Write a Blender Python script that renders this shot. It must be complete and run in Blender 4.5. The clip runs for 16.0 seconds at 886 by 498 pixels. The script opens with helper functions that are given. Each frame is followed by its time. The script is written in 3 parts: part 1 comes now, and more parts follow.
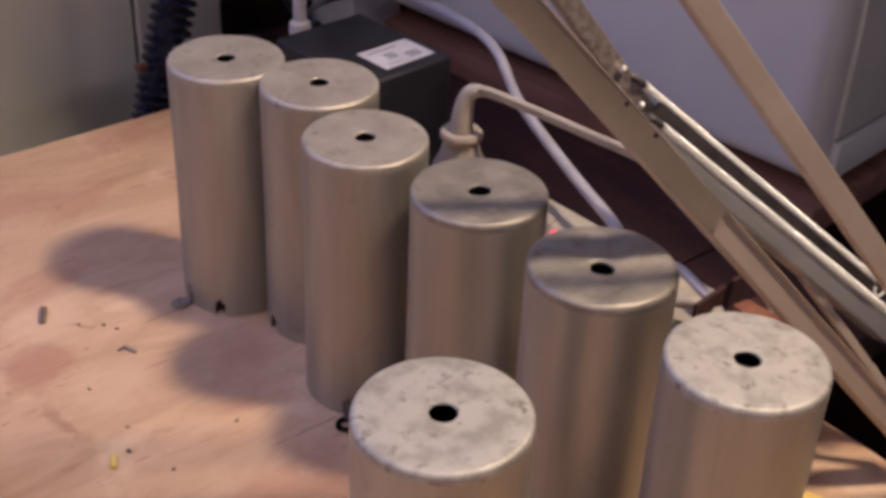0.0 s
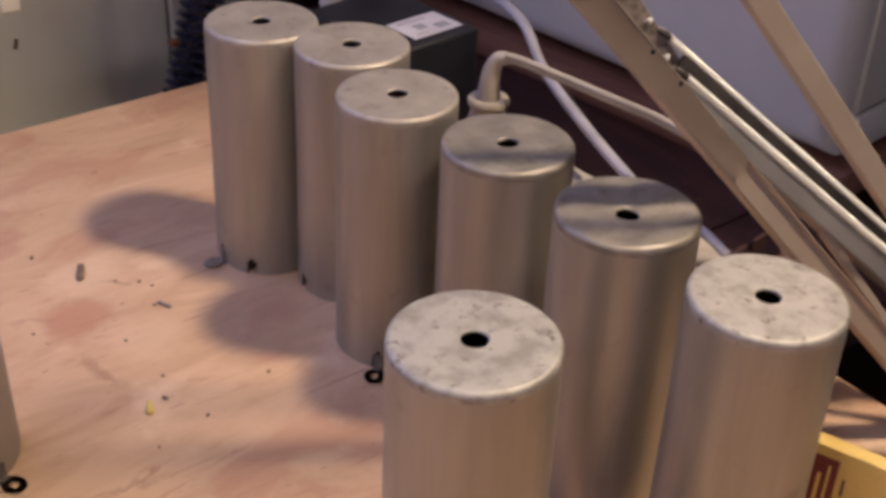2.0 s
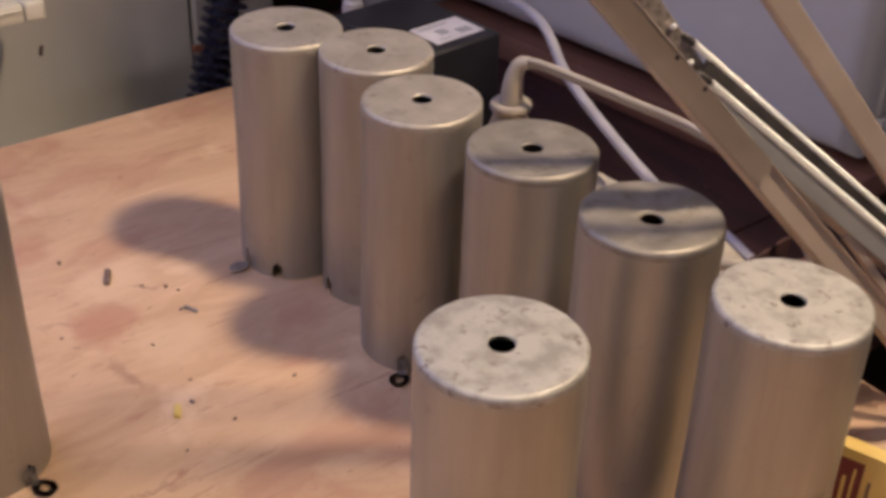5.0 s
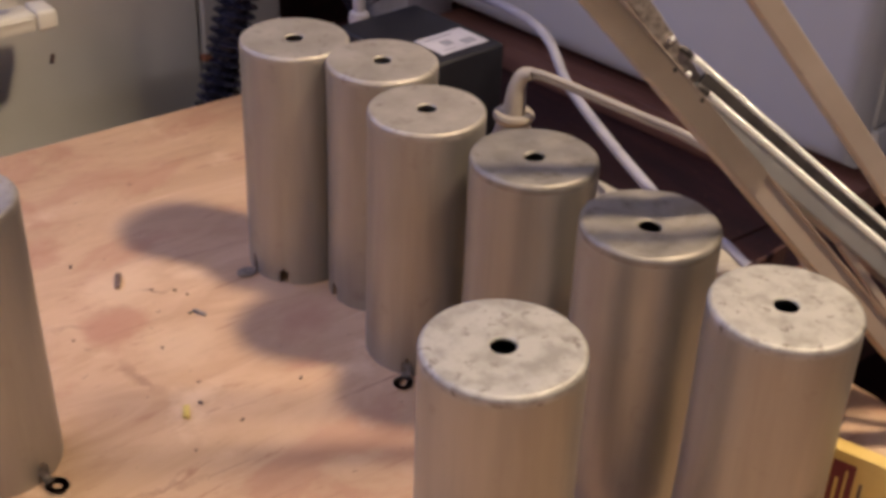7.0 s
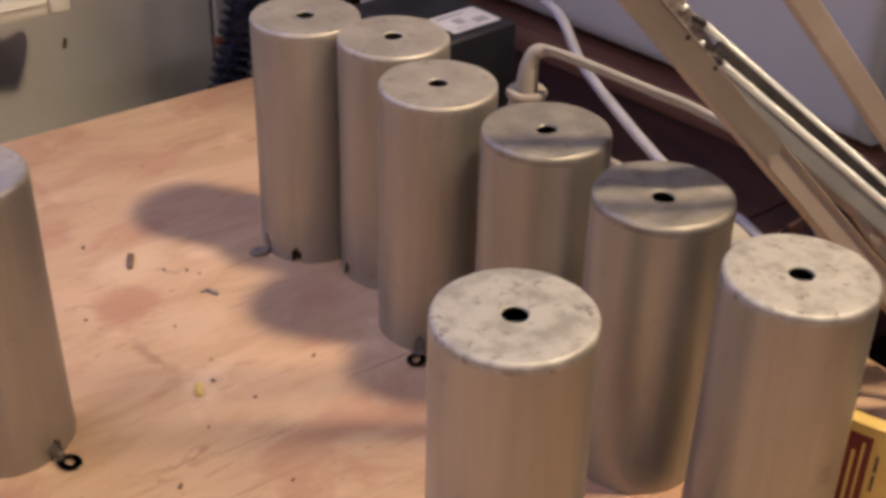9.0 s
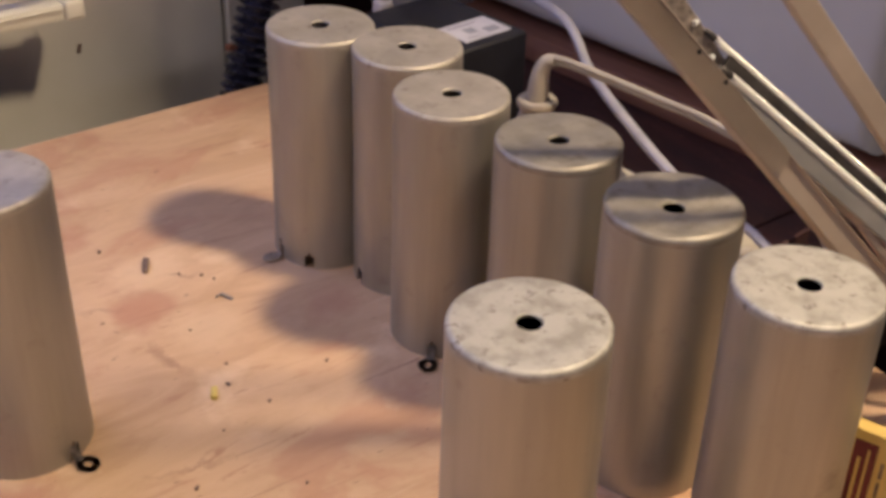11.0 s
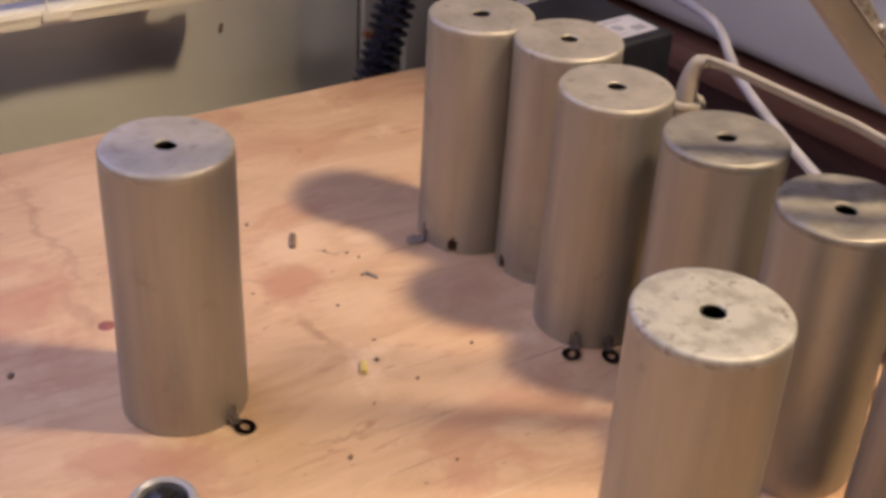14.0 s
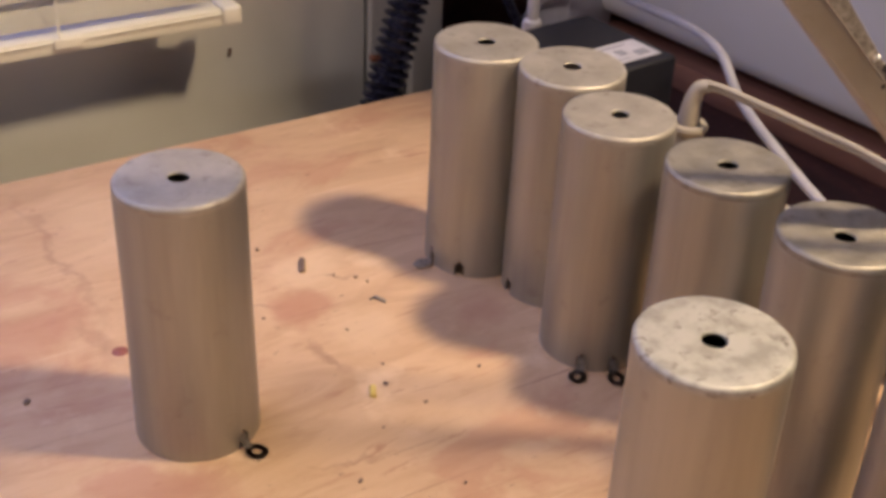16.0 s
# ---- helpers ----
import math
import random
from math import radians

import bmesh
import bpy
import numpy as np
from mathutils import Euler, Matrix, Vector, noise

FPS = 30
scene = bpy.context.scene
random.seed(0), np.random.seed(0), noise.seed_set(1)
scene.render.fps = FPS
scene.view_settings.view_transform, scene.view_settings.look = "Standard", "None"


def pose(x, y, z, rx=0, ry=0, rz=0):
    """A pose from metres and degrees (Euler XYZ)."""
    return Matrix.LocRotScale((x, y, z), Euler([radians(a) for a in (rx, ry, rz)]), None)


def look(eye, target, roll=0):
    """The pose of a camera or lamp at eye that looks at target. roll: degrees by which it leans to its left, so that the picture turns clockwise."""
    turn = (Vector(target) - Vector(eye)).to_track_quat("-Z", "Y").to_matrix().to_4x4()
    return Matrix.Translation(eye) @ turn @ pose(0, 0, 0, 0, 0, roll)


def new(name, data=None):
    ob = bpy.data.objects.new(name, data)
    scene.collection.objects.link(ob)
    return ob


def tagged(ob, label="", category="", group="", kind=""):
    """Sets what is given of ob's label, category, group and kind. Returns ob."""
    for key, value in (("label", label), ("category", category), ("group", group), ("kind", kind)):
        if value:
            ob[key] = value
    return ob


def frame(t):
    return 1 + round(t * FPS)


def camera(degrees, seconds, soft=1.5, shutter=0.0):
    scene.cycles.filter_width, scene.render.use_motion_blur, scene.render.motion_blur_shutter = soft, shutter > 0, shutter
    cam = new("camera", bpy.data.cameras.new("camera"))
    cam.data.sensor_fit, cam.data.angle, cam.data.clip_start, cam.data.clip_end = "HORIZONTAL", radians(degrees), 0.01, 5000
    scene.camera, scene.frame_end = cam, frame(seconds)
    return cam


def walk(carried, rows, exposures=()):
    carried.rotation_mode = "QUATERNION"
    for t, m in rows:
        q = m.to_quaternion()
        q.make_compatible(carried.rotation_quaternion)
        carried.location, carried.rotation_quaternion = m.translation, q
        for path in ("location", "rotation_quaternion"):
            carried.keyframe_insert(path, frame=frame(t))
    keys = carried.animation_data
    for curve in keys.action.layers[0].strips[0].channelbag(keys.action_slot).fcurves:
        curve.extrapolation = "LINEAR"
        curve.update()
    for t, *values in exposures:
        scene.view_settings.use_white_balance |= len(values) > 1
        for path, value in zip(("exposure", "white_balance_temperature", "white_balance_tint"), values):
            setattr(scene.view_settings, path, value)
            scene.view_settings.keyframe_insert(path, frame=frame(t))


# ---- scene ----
cam = camera(39.03, 16.0, soft=3.8)
PATH = [
    (0, (-0.07491, -0.43371, 0.38921), (0.08804, -0.24047, 0.22764), 2.46),
    (0.5, (-0.07868, -0.44500, 0.38488), (0.08730, -0.25359, 0.22421), 2.93),
    (1, (-0.08797, -0.44656, 0.37699), (0.07406, -0.25345, 0.21435), 3.09),
    (1.5, (-0.09716, -0.44755, 0.37717), (0.06314, -0.25201, 0.21571), 3.00),
    (2, (-0.09525, -0.45181, 0.37730), (0.06505, -0.25522, 0.21712), 2.51),
    (2.5, (-0.09247, -0.45258, 0.37917), (0.06650, -0.25515, 0.21871), 1.99),
    (3, (-0.09566, -0.45189, 0.37974), (0.06286, -0.25342, 0.22011), 2.15),
    (3.5, (-0.09220, -0.45129, 0.37866), (0.06567, -0.25391, 0.21706), 1.98),
    (4, (-0.09360, -0.45200, 0.37996), (0.06397, -0.25293, 0.22014), 1.63),
    (6.5, (-0.10620, -0.45173, 0.38069), (0.05038, -0.25213, 0.22055), 2.23),
    (7, (-0.10759, -0.46163, 0.38659), (0.04959, -0.26092, 0.22844), 2.05),
    (7.5, (-0.11200, -0.46548, 0.38723), (0.04341, -0.26209, 0.23077), 1.56),
    (8, (-0.11149, -0.46550, 0.38346), (0.04295, -0.26159, 0.22672), 1.80),
    (8.5, (-0.10771, -0.46411, 0.37478), (0.04597, -0.26159, 0.21550), 1.60),
    (9, (-0.10688, -0.46429, 0.37727), (0.04674, -0.26183, 0.21786), 1.27),
    (11.5, (-0.11931, -0.46785, 0.38452), (0.03349, -0.26399, 0.22611), 1.77),
    (12, (-0.12431, -0.46834, 0.38188), (0.02696, -0.26281, 0.22416), 2.06),
    (12.5, (-0.13257, -0.46312, 0.37986), (0.01414, -0.25652, 0.21925), 2.49),
    (13, (-0.14851, -0.45637, 0.38114), (-0.00624, -0.24628, 0.22107), 2.76),
    (13.5, (-0.15837, -0.45484, 0.38160), (-0.01916, -0.24116, 0.22361), 2.70),
    (14, (-0.15799, -0.45311, 0.38095), (-0.01741, -0.24097, 0.22210), 3.14),
    (14.5, (-0.15553, -0.44984, 0.38006), (-0.01447, -0.23802, 0.22120), 3.08),
    (15, (-0.15385, -0.45153, 0.37732), (-0.01461, -0.23968, 0.21691), 2.87),
    (15.5, (-0.15486, -0.45524, 0.38527), (-0.01389, -0.24258, 0.22746), 2.68),
    (16, (-0.16134, -0.45736, 0.39321), (-0.02156, -0.24316, 0.23644), 2.57),
]
EXPOSURES = [(0.0, -0.05, 5950, 18), (1.5, -0.02, 6030, 16), (4.0, 0.02, 6170, 14), (9.0, 0.09, 6370, 11), (12.5, 0.18, 6500, 9), (16.0, 0.27, 6600, 9)]
walk(cam, [(t, look(eye, target, roll)) for t, eye, target, roll in PATH], EXPOSURES)

# ---- light ----
world = bpy.data.worlds.new("room_air")
scene.world = world
world.use_nodes = True
world.node_tree.nodes["Background"].inputs["Color"].default_value = (0.45, 0.48, 0.75, 1)
world.node_tree.nodes["Background"].inputs["Strength"].default_value = 0.12

# the work lamp's bulb, above and to the right of the table
bulb = bpy.data.lights.new("work_lamp_light", "SPOT")
bulb.energy, bulb.color, bulb.shadow_soft_size = 47.0, (1.0, 0.77, 0.51), 0.048
bulb.spot_size, bulb.spot_blend = radians(66), 0.36
bulb_ob = new("work_lamp_light", bulb)
bulb_ob.matrix_world = look((0.495, -0.36, 0.98), (-0.205, -0.115, 0.0))

# daylight that comes in at the window
day = bpy.data.lights.new("window_daylight", "AREA")
day.shape, day.size, day.size_y = "RECTANGLE", 0.85, 0.80
day.energy, day.color = 3.9, (0.62, 0.62, 1.0)
day_ob = new("window_daylight", day)
day_ob.matrix_world = look((-0.32, 0.325, 0.80), (-0.25, -1.0, 0.45))

# added dim fill light over the table on the window side, without a fixture
room = bpy.data.lights.new("window_side_fill", "AREA")
room.shape, room.size = "DISK", 0.5
room.energy, room.color = 4.2, (1.0, 0.86, 0.82)
room_ob = new("window_side_fill", room)
room_ob.matrix_world = look((-0.85, -0.20, 1.08), (0.0, 0.05, 0.0))


# added low fill light far back in the room, which brightens the wall under the blind
back = bpy.data.lights.new("back_fill_light", "AREA")
back.shape, back.size = "DISK", 0.4
back.energy, back.color = 4.6, (1.0, 0.86, 0.86)
back_ob = new("back_fill_light", back)
back_ob.matrix_world = look((-0.75, -2.2, 0.62), (-0.1, 0.3, 0.05))


# ---- materials ----
def ramp_of(n, stops):
    r = n.new("ShaderNodeValToRGB")
    while len(r.color_ramp.elements) < len(stops):
        r.color_ramp.elements.new(0.5)
    for e, (p, c) in zip(r.color_ramp.elements, stops):
        e.position, e.color = p, (*c, 1) if len(c) == 3 else c
    return r


def surface(name, dark, light, rough=(0.4, 0.6), metal=0.0, scale=(30, 30, 30), detail=6.0, bump=0.1, fine=400.0,
            lo=0.35, hi=0.65, spots=None, spot_scale=60.0, spot_edge=(0.60, 0.68), coat=0.0, per_object=False):
    """A procedural surface: two tones by a coarse noise, fine grain in bump and gloss, and stains of a third tone."""
    m = bpy.data.materials.new(name)
    m.use_nodes = True
    n, l = m.node_tree.nodes, m.node_tree.links
    b = n["Principled BSDF"]
    co = n.new("ShaderNodeTexCoord")
    mp = n.new("ShaderNodeMapping")
    mp.inputs["Scale"].default_value = scale
    if per_object:
        info = n.new("ShaderNodeObjectInfo")
        add = n.new("ShaderNodeVectorMath")
        mul = n.new("ShaderNodeVectorMath")
        mul.operation = "SCALE"
        mul.inputs["Scale"].default_value = 7.3
        cmb = n.new("ShaderNodeCombineXYZ")
        for k in "XYZ":
            l.new(info.outputs["Random"], cmb.inputs[k])
        l.new(cmb.outputs[0], mul.inputs[0])
        l.new(co.outputs["Object"], add.inputs[0])
        l.new(mul.outputs[0], add.inputs[1])
        source = add.outputs[0]
    else:
        source = co.outputs["Object"]
    l.new(source, mp.inputs["Vector"])
    a = n.new("ShaderNodeTexNoise")
    a.inputs["Scale"].default_value, a.inputs["Detail"].default_value, a.inputs["Roughness"].default_value = 1.0, detail, 0.6
    l.new(mp.outputs[0], a.inputs["Vector"])
    r = ramp_of(n, [(lo, dark), (hi, light)])
    l.new(a.outputs["Fac"], r.inputs["Fac"])
    colour = r.outputs["Color"]
    f = n.new("ShaderNodeTexNoise")
    f.inputs["Scale"].default_value, f.inputs["Detail"].default_value = fine, 4.0
    l.new(source, f.inputs["Vector"])
    if spots:
        s = n.new("ShaderNodeTexNoise")
        s.inputs["Scale"].default_value, s.inputs["Detail"].default_value, s.inputs["Roughness"].default_value = spot_scale, 5.0, 0.62
        l.new(source, s.inputs["Vector"])
        sr = ramp_of(n, [(spot_edge[0], (0, 0, 0)), (spot_edge[1], (1, 1, 1))])
        l.new(s.outputs["Fac"], sr.inputs["Fac"])
        mx = n.new("ShaderNodeMix")
        mx.data_type = "RGBA"
        l.new(sr.outputs["Color"], mx.inputs["Factor"])
        l.new(colour, mx.inputs["A"])
        mx.inputs["B"].default_value = (*spots, 1)
        colour = mx.outputs["Result"]
    l.new(colour, b.inputs["Base Color"])
    rr = n.new("ShaderNodeMapRange")
    rr.inputs["To Min"].default_value, rr.inputs["To Max"].default_value = rough
    l.new(a.outputs["Fac"], rr.inputs["Value"])
    l.new(rr.outputs[0], b.inputs["Roughness"])
    b.inputs["Metallic"].default_value = metal
    b.inputs["Coat Weight"].default_value = coat
    bp = n.new("ShaderNodeBump")
    bp.inputs["Strength"].default_value, bp.inputs["Distance"].default_value = bump, 0.001
    l.new(f.outputs["Fac"], bp.inputs["Height"])
    l.new(bp.outputs[0], b.inputs["Normal"])
    return m


def plywood():
    """Pale plywood with long grain, reddish heart streaks, pinkish worn patches and pencil-thin scratches."""
    m = bpy.data.materials.new("plywood")
    m.use_nodes = True
    n, l = m.node_tree.nodes, m.node_tree.links
    b = n["Principled BSDF"]
    co = n.new("ShaderNodeTexCoord")

    def noise_at(scale, sc, detail=5.0, rough=0.6, distort=0.0, turn=0.0):
        mp = n.new("ShaderNodeMapping")
        mp.inputs["Scale"].default_value = scale
        mp.inputs["Rotation"].default_value = (0, 0, turn)
        l.new(co.outputs["Object"], mp.inputs["Vector"])
        t = n.new("ShaderNodeTexNoise")
        t.inputs["Scale"].default_value, t.inputs["Detail"].default_value = sc, detail
        t.inputs["Roughness"].default_value, t.inputs["Distortion"].default_value = rough, distort
        l.new(mp.outputs[0], t.inputs["Vector"])
        return t.outputs["Fac"]

    def blend(a, bcol, fac, mode="MIX"):
        mx = n.new("ShaderNodeMix")
        mx.data_type, mx.blend_type = "RGBA", mode
        l.new(fac, mx.inputs["Factor"])
        l.new(a, mx.inputs["A"])
        mx.inputs["B"].default_value = (*bcol, 1)
        return mx.outputs["Result"]

    def mask(fac, lo, hi, most=1.0):
        r = ramp_of(n, [(lo, (0, 0, 0)), (hi, (most, most, most))])
        l.new(fac, r.inputs["Fac"])
        return r.outputs["Color"]

    turn = 0.75
    grain = ramp_of(n, [(0.3, (0.47, 0.30, 0.185)), (0.52, (0.58, 0.39, 0.25)), (0.75, (0.65, 0.455, 0.305))])
    l.new(noise_at((1, 3.2, 1), 12.0, 7.0, 0.68, 0.9, turn), grain.inputs["Fac"])
    c = grain.outputs["Color"]
    c = blend(c, (0.42, 0.20, 0.135), mask(noise_at((1, 1.5, 1), 9.0, 5.0, 0.6, 0.9, turn), 0.53, 0.62, 0.42))
    c = blend(c, (0.38, 0.20, 0.13), mask(noise_at((1, 7, 1), 13.0, 6.0, 0.65, 1.8, turn), 0.59, 0.68, 0.65))
    c = blend(c, (0.78, 0.60, 0.43), mask(noise_at((1, 1, 1), 16.0, 5.0, 0.6), 0.60, 0.70, 0.55))
    c = blend(c, (0.16, 0.10, 0.08), mask(noise_at((1, 2.5, 1), 90.0, 3.0, 0.6, 0, -0.6), 0.69, 0.735, 0.75))
    c = blend(c, (0.80, 0.64, 0.48), mask(noise_at((1, 26, 1), 7.0, 4.0, 0.5, 0.4, -0.35), 0.66, 0.70, 0.28))
    c = blend(c, (0.26, 0.14, 0.10), mask(noise_at((1, 30, 1), 6.0, 5.0, 0.55, 0.5, 2.2), 0.68, 0.72, 0.5))
    wander = n.new("ShaderNodeTexNoise")
    wander.inputs["Scale"].default_value, wander.inputs["Detail"].default_value, wander.inputs["Roughness"].default_value = 38.0, 5.0, 0.65
    l.new(co.outputs["Object"], wander.inputs["Vector"])
    shift = n.new("ShaderNodeVectorMath")
    shift.operation = "MULTIPLY_ADD"
    shift.inputs[1].default_value, shift.inputs[2].default_value = (0.034, 0.034, 0), (-0.017, -0.017, 0)
    l.new(wander.outputs["Color"], shift.inputs[0])
    frayed = n.new("ShaderNodeVectorMath")
    l.new(co.outputs["Object"], frayed.inputs[0])
    l.new(shift.outputs[0], frayed.inputs[1])

    def stain(base, colour, x, y, rx, ry, turn, most, soft=0.45):
        """One stain with a frayed outline at its own place on the board."""
        mp = n.new("ShaderNodeMapping")
        mp.vector_type = "TEXTURE"
        mp.inputs["Location"].default_value, mp.inputs["Rotation"].default_value, mp.inputs["Scale"].default_value = (x, y, 0), (0, 0, radians(turn)), (rx, ry, 1)
        l.new(frayed.outputs[0], mp.inputs["Vector"])
        far = n.new("ShaderNodeVectorMath")
        far.operation = "LENGTH"
        l.new(mp.outputs[0], far.inputs[0])
        r = ramp_of(n, [(1 - soft, (most, most, most)), (1.0, (0, 0, 0))])
        l.new(far.outputs["Value"], r.inputs["Fac"])
        return blend(base, colour, r.outputs["Color"])

    red, pale, dark = (0.43, 0.215, 0.145), (0.70, 0.51, 0.345), (0.25, 0.14, 0.10)
    for colour, x, y, rx, ry, turn, most, soft in (
            (pale, 0.108, 0.100, 0.030, 0.024, 20, 0.55, 0.5), (pale, 0.108, 0.030, 0.022, 0.024, 0, 0.6, 0.5), (pale, 0.020, 0.200, 0.040, 0.060, 0, 0.4, 0.6),
            (red, 0.086, 0.064, 0.026, 0.019, 60, 0.62, 0.4), (red, 0.072, 0.150, 0.030, 0.018, 30, 0.55, 0.5), (red, -0.052, 0.110, 0.034, 0.026, 20, 0.5, 0.5),
            (red, -0.040, -0.029, 0.034, 0.016, -25, 0.6, 0.4), (red, 0.175, 0.015, 0.028, 0.020, 50, 0.45, 0.6), (red, 0.130, 0.215, 0.050, 0.016, 15, 0.4, 0.6),
            (dark, 0.078, 0.018, 0.0045, 0.020, 10, 0.5, 0.8), (dark, -0.014, 0.180, 0.0045, 0.100, 3, 0.38, 0.9), (dark, -0.020, 0.085, 0.006, 0.040, 10, 0.35, 0.9),
            (dark, 0.066, 0.075, 0.003, 0.018, 60, 0.4, 0.9), (dark, 0.118, 0.083, 0.0022, 0.014, 60, 0.6, 0.9), (dark, 0.055, -0.062, 0.0018, 0.030, 75, 0.45, 0.9)):
        c = stain(c, colour, x, y, rx, ry, turn, most, soft)
    l.new(c, b.inputs["Base Color"])
    b.inputs["Roughness"].default_value = 0.55
    b.inputs["Specular IOR Level"].default_value = 0.35
    bp = n.new("ShaderNodeBump")
    bp.inputs["Strength"].default_value, bp.inputs["Distance"].default_value = 0.25, 0.0006
    l.new(noise_at((1, 12, 1), 60.0, 4.0, 0.6, 0, turn), bp.inputs["Height"])
    l.new(bp.outputs[0], b.inputs["Normal"])
    return m


PLY = plywood()
ALU = surface("dull_aluminium", (0.345, 0.328, 0.290), (0.44, 0.418, 0.37), (0.42, 0.54), 0.78, (60, 60, 5), 5, 0.05, 900,
              spots=(0.30, 0.275, 0.24), spot_scale=55.0, spot_edge=(0.60, 0.80), per_object=True)
ALU_TOP = surface("stained_aluminium", (0.37, 0.335, 0.285), (0.48, 0.44, 0.385), (0.44, 0.60), 0.58, (70, 70, 70), 6, 0.10, 700,
                  spots=(0.23, 0.195, 0.16), spot_scale=130.0, spot_edge=(0.57, 0.76), per_object=True)
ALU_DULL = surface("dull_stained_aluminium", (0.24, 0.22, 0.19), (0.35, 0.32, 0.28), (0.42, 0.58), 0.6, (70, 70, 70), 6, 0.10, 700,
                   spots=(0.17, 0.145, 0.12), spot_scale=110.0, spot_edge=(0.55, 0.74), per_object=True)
OXIDE = surface("white_oxide_aluminium", (0.33, 0.315, 0.285), (0.46, 0.445, 0.415), (0.5, 0.7), 0.55, (110, 110, 110), 8, 0.14, 600,
                lo=0.36, hi=0.56, spots=(0.20, 0.175, 0.15), spot_scale=190.0, spot_edge=(0.57, 0.70), per_object=True)
TAB = surface("tarnished_tab", (0.16, 0.13, 0.115), (0.36, 0.31, 0.275), (0.38, 0.58), 0.45, (300, 300, 300), 4, 0.1, 900)
RING_GREY = surface("blue_grey_plastic", (0.30, 0.30, 0.34), (0.38, 0.38, 0.42), (0.35, 0.5), 0.2, (90, 90, 90), 4, 0.05, 900)
GLOSS_BLACK = surface("glossy_black", (0.006, 0.006, 0.008), (0.012, 0.011, 0.014), (0.12, 0.2), 0, (60, 60, 60), 3, 0.1, 300)
DARK_METAL = surface("dark_metal", (0.045, 0.04, 0.04), (0.08, 0.072, 0.07), (0.4, 0.55), 0.6, (60, 60, 60), 4, 0.05, 900)
DARK = surface("black_recess", (0.012, 0.011, 0.012), (0.02, 0.018, 0.02), (0.6, 0.8), 0, (50, 50, 50), 2, 0.0)
WALL = surface("painted_wall", (0.60, 0.58, 0.52), (0.67, 0.65, 0.59), (0.5, 0.65), 0, (6, 6, 6), 5, 0.05, 250,
               spots=(0.44, 0.41, 0.36), spot_scale=70.0, spot_edge=(0.70, 0.80))
ROOM = surface("room_paint", (0.52, 0.51, 0.50), (0.58, 0.57, 0.56), (0.6, 0.75), 0, (3, 3, 3), 4, 0.03, 120)
CEIL = surface("ceiling_paint", (0.72, 0.71, 0.70), (0.78, 0.77, 0.76), (0.7, 0.8), 0, (3, 3, 3), 4, 0.03, 120)
CARPET = surface("floor_carpet", (0.05, 0.04, 0.04), (0.09, 0.07, 0.065), (0.85, 0.95), 0, (40, 40, 40), 6, 0.4, 600)
TRIM = surface("old_white_trim", (0.50, 0.47, 0.44), (0.60, 0.57, 0.53), (0.4, 0.55), 0, (20, 20, 4), 5, 0.06, 300)
DESKWOOD = surface("dark_red_wood", (0.022, 0.005, 0.005), (0.060, 0.017, 0.014), (0.62, 0.80), 0, (55, 9, 30), 8, 0.12, 500,
                   spots=(0.095, 0.030, 0.020), spot_scale=260.0, spot_edge=(0.60, 0.72))
BROWN = surface("brown_wood", (0.155, 0.068, 0.050), (0.25, 0.12, 0.086), (0.4, 0.55), 0, (70, 6, 50), 6, 0.1, 500,
                spots=(0.08, 0.035, 0.03), spot_scale=50.0, spot_edge=(0.70, 0.76))
CARTON_BROWN = surface("red_brown_board", (0.15, 0.052, 0.030), (0.25, 0.098, 0.052), (0.5, 0.65), 0, (30, 60, 30), 6, 0.1, 500)
WHITE_CASE = surface("white_casing", (0.58, 0.57, 0.57), (0.65, 0.64, 0.64), (0.32, 0.42), 0, (4, 4, 4), 4, 0.03, 700)
GREY_CASE = surface("grey_casing", (0.56, 0.55, 0.52), (0.64, 0.63, 0.60), (0.4, 0.5), 0, (6, 6, 6), 4, 0.05, 700)
BLACK_PLASTIC = surface("black_plastic", (0.006, 0.006, 0.010), (0.012, 0.012, 0.018), (0.45, 0.60), 0, (60, 60, 60), 4, 0.1, 1200)
LABEL = surface("paper_label", (0.46, 0.45, 0.50), (0.55, 0.54, 0.59), (0.45, 0.55), 0, (60, 60, 60), 4, 0.02, 500)
INK = surface("grey_print", (0.22, 0.22, 0.27), (0.32, 0.32, 0.37), (0.5, 0.6), 0, (200, 200, 200), 4, 0.0)
CREAM = surface("cream_plastic", (0.34, 0.30, 0.25), (0.42, 0.375, 0.315), (0.35, 0.45), 0, (40, 40, 40), 4, 0.03, 800)
CORD = surface("pale_cord", (0.35, 0.34, 0.38), (0.43, 0.415, 0.46), (0.35, 0.45), 0, (60, 60, 60), 4, 0.04, 900)
STRIP = surface("beige_plastic", (0.42, 0.38, 0.31), (0.50, 0.46, 0.38), (0.4, 0.5), 0, (30, 30, 30), 4, 0.05, 800)
ARM = surface("satin_lamp_metal", (0.38, 0.31, 0.255), (0.48, 0.40, 0.335), (0.34, 0.46), 0.25, (12, 12, 12), 5, 0.04, 900,
              spots=(0.36, 0.30, 0.23), spot_scale=90.0, spot_edge=(0.64, 0.76))
CHROME = surface("spring_chrome", (0.90, 0.90, 0.88), (0.95, 0.95, 0.93), (0.28, 0.36), 0.35, (80, 80, 80), 3, 0.0)
SILVER = surface("grey_silver_metal", (0.30, 0.30, 0.31), (0.40, 0.40, 0.41), (0.34, 0.44), 0.6, (14, 14, 14), 5, 0.04, 900)
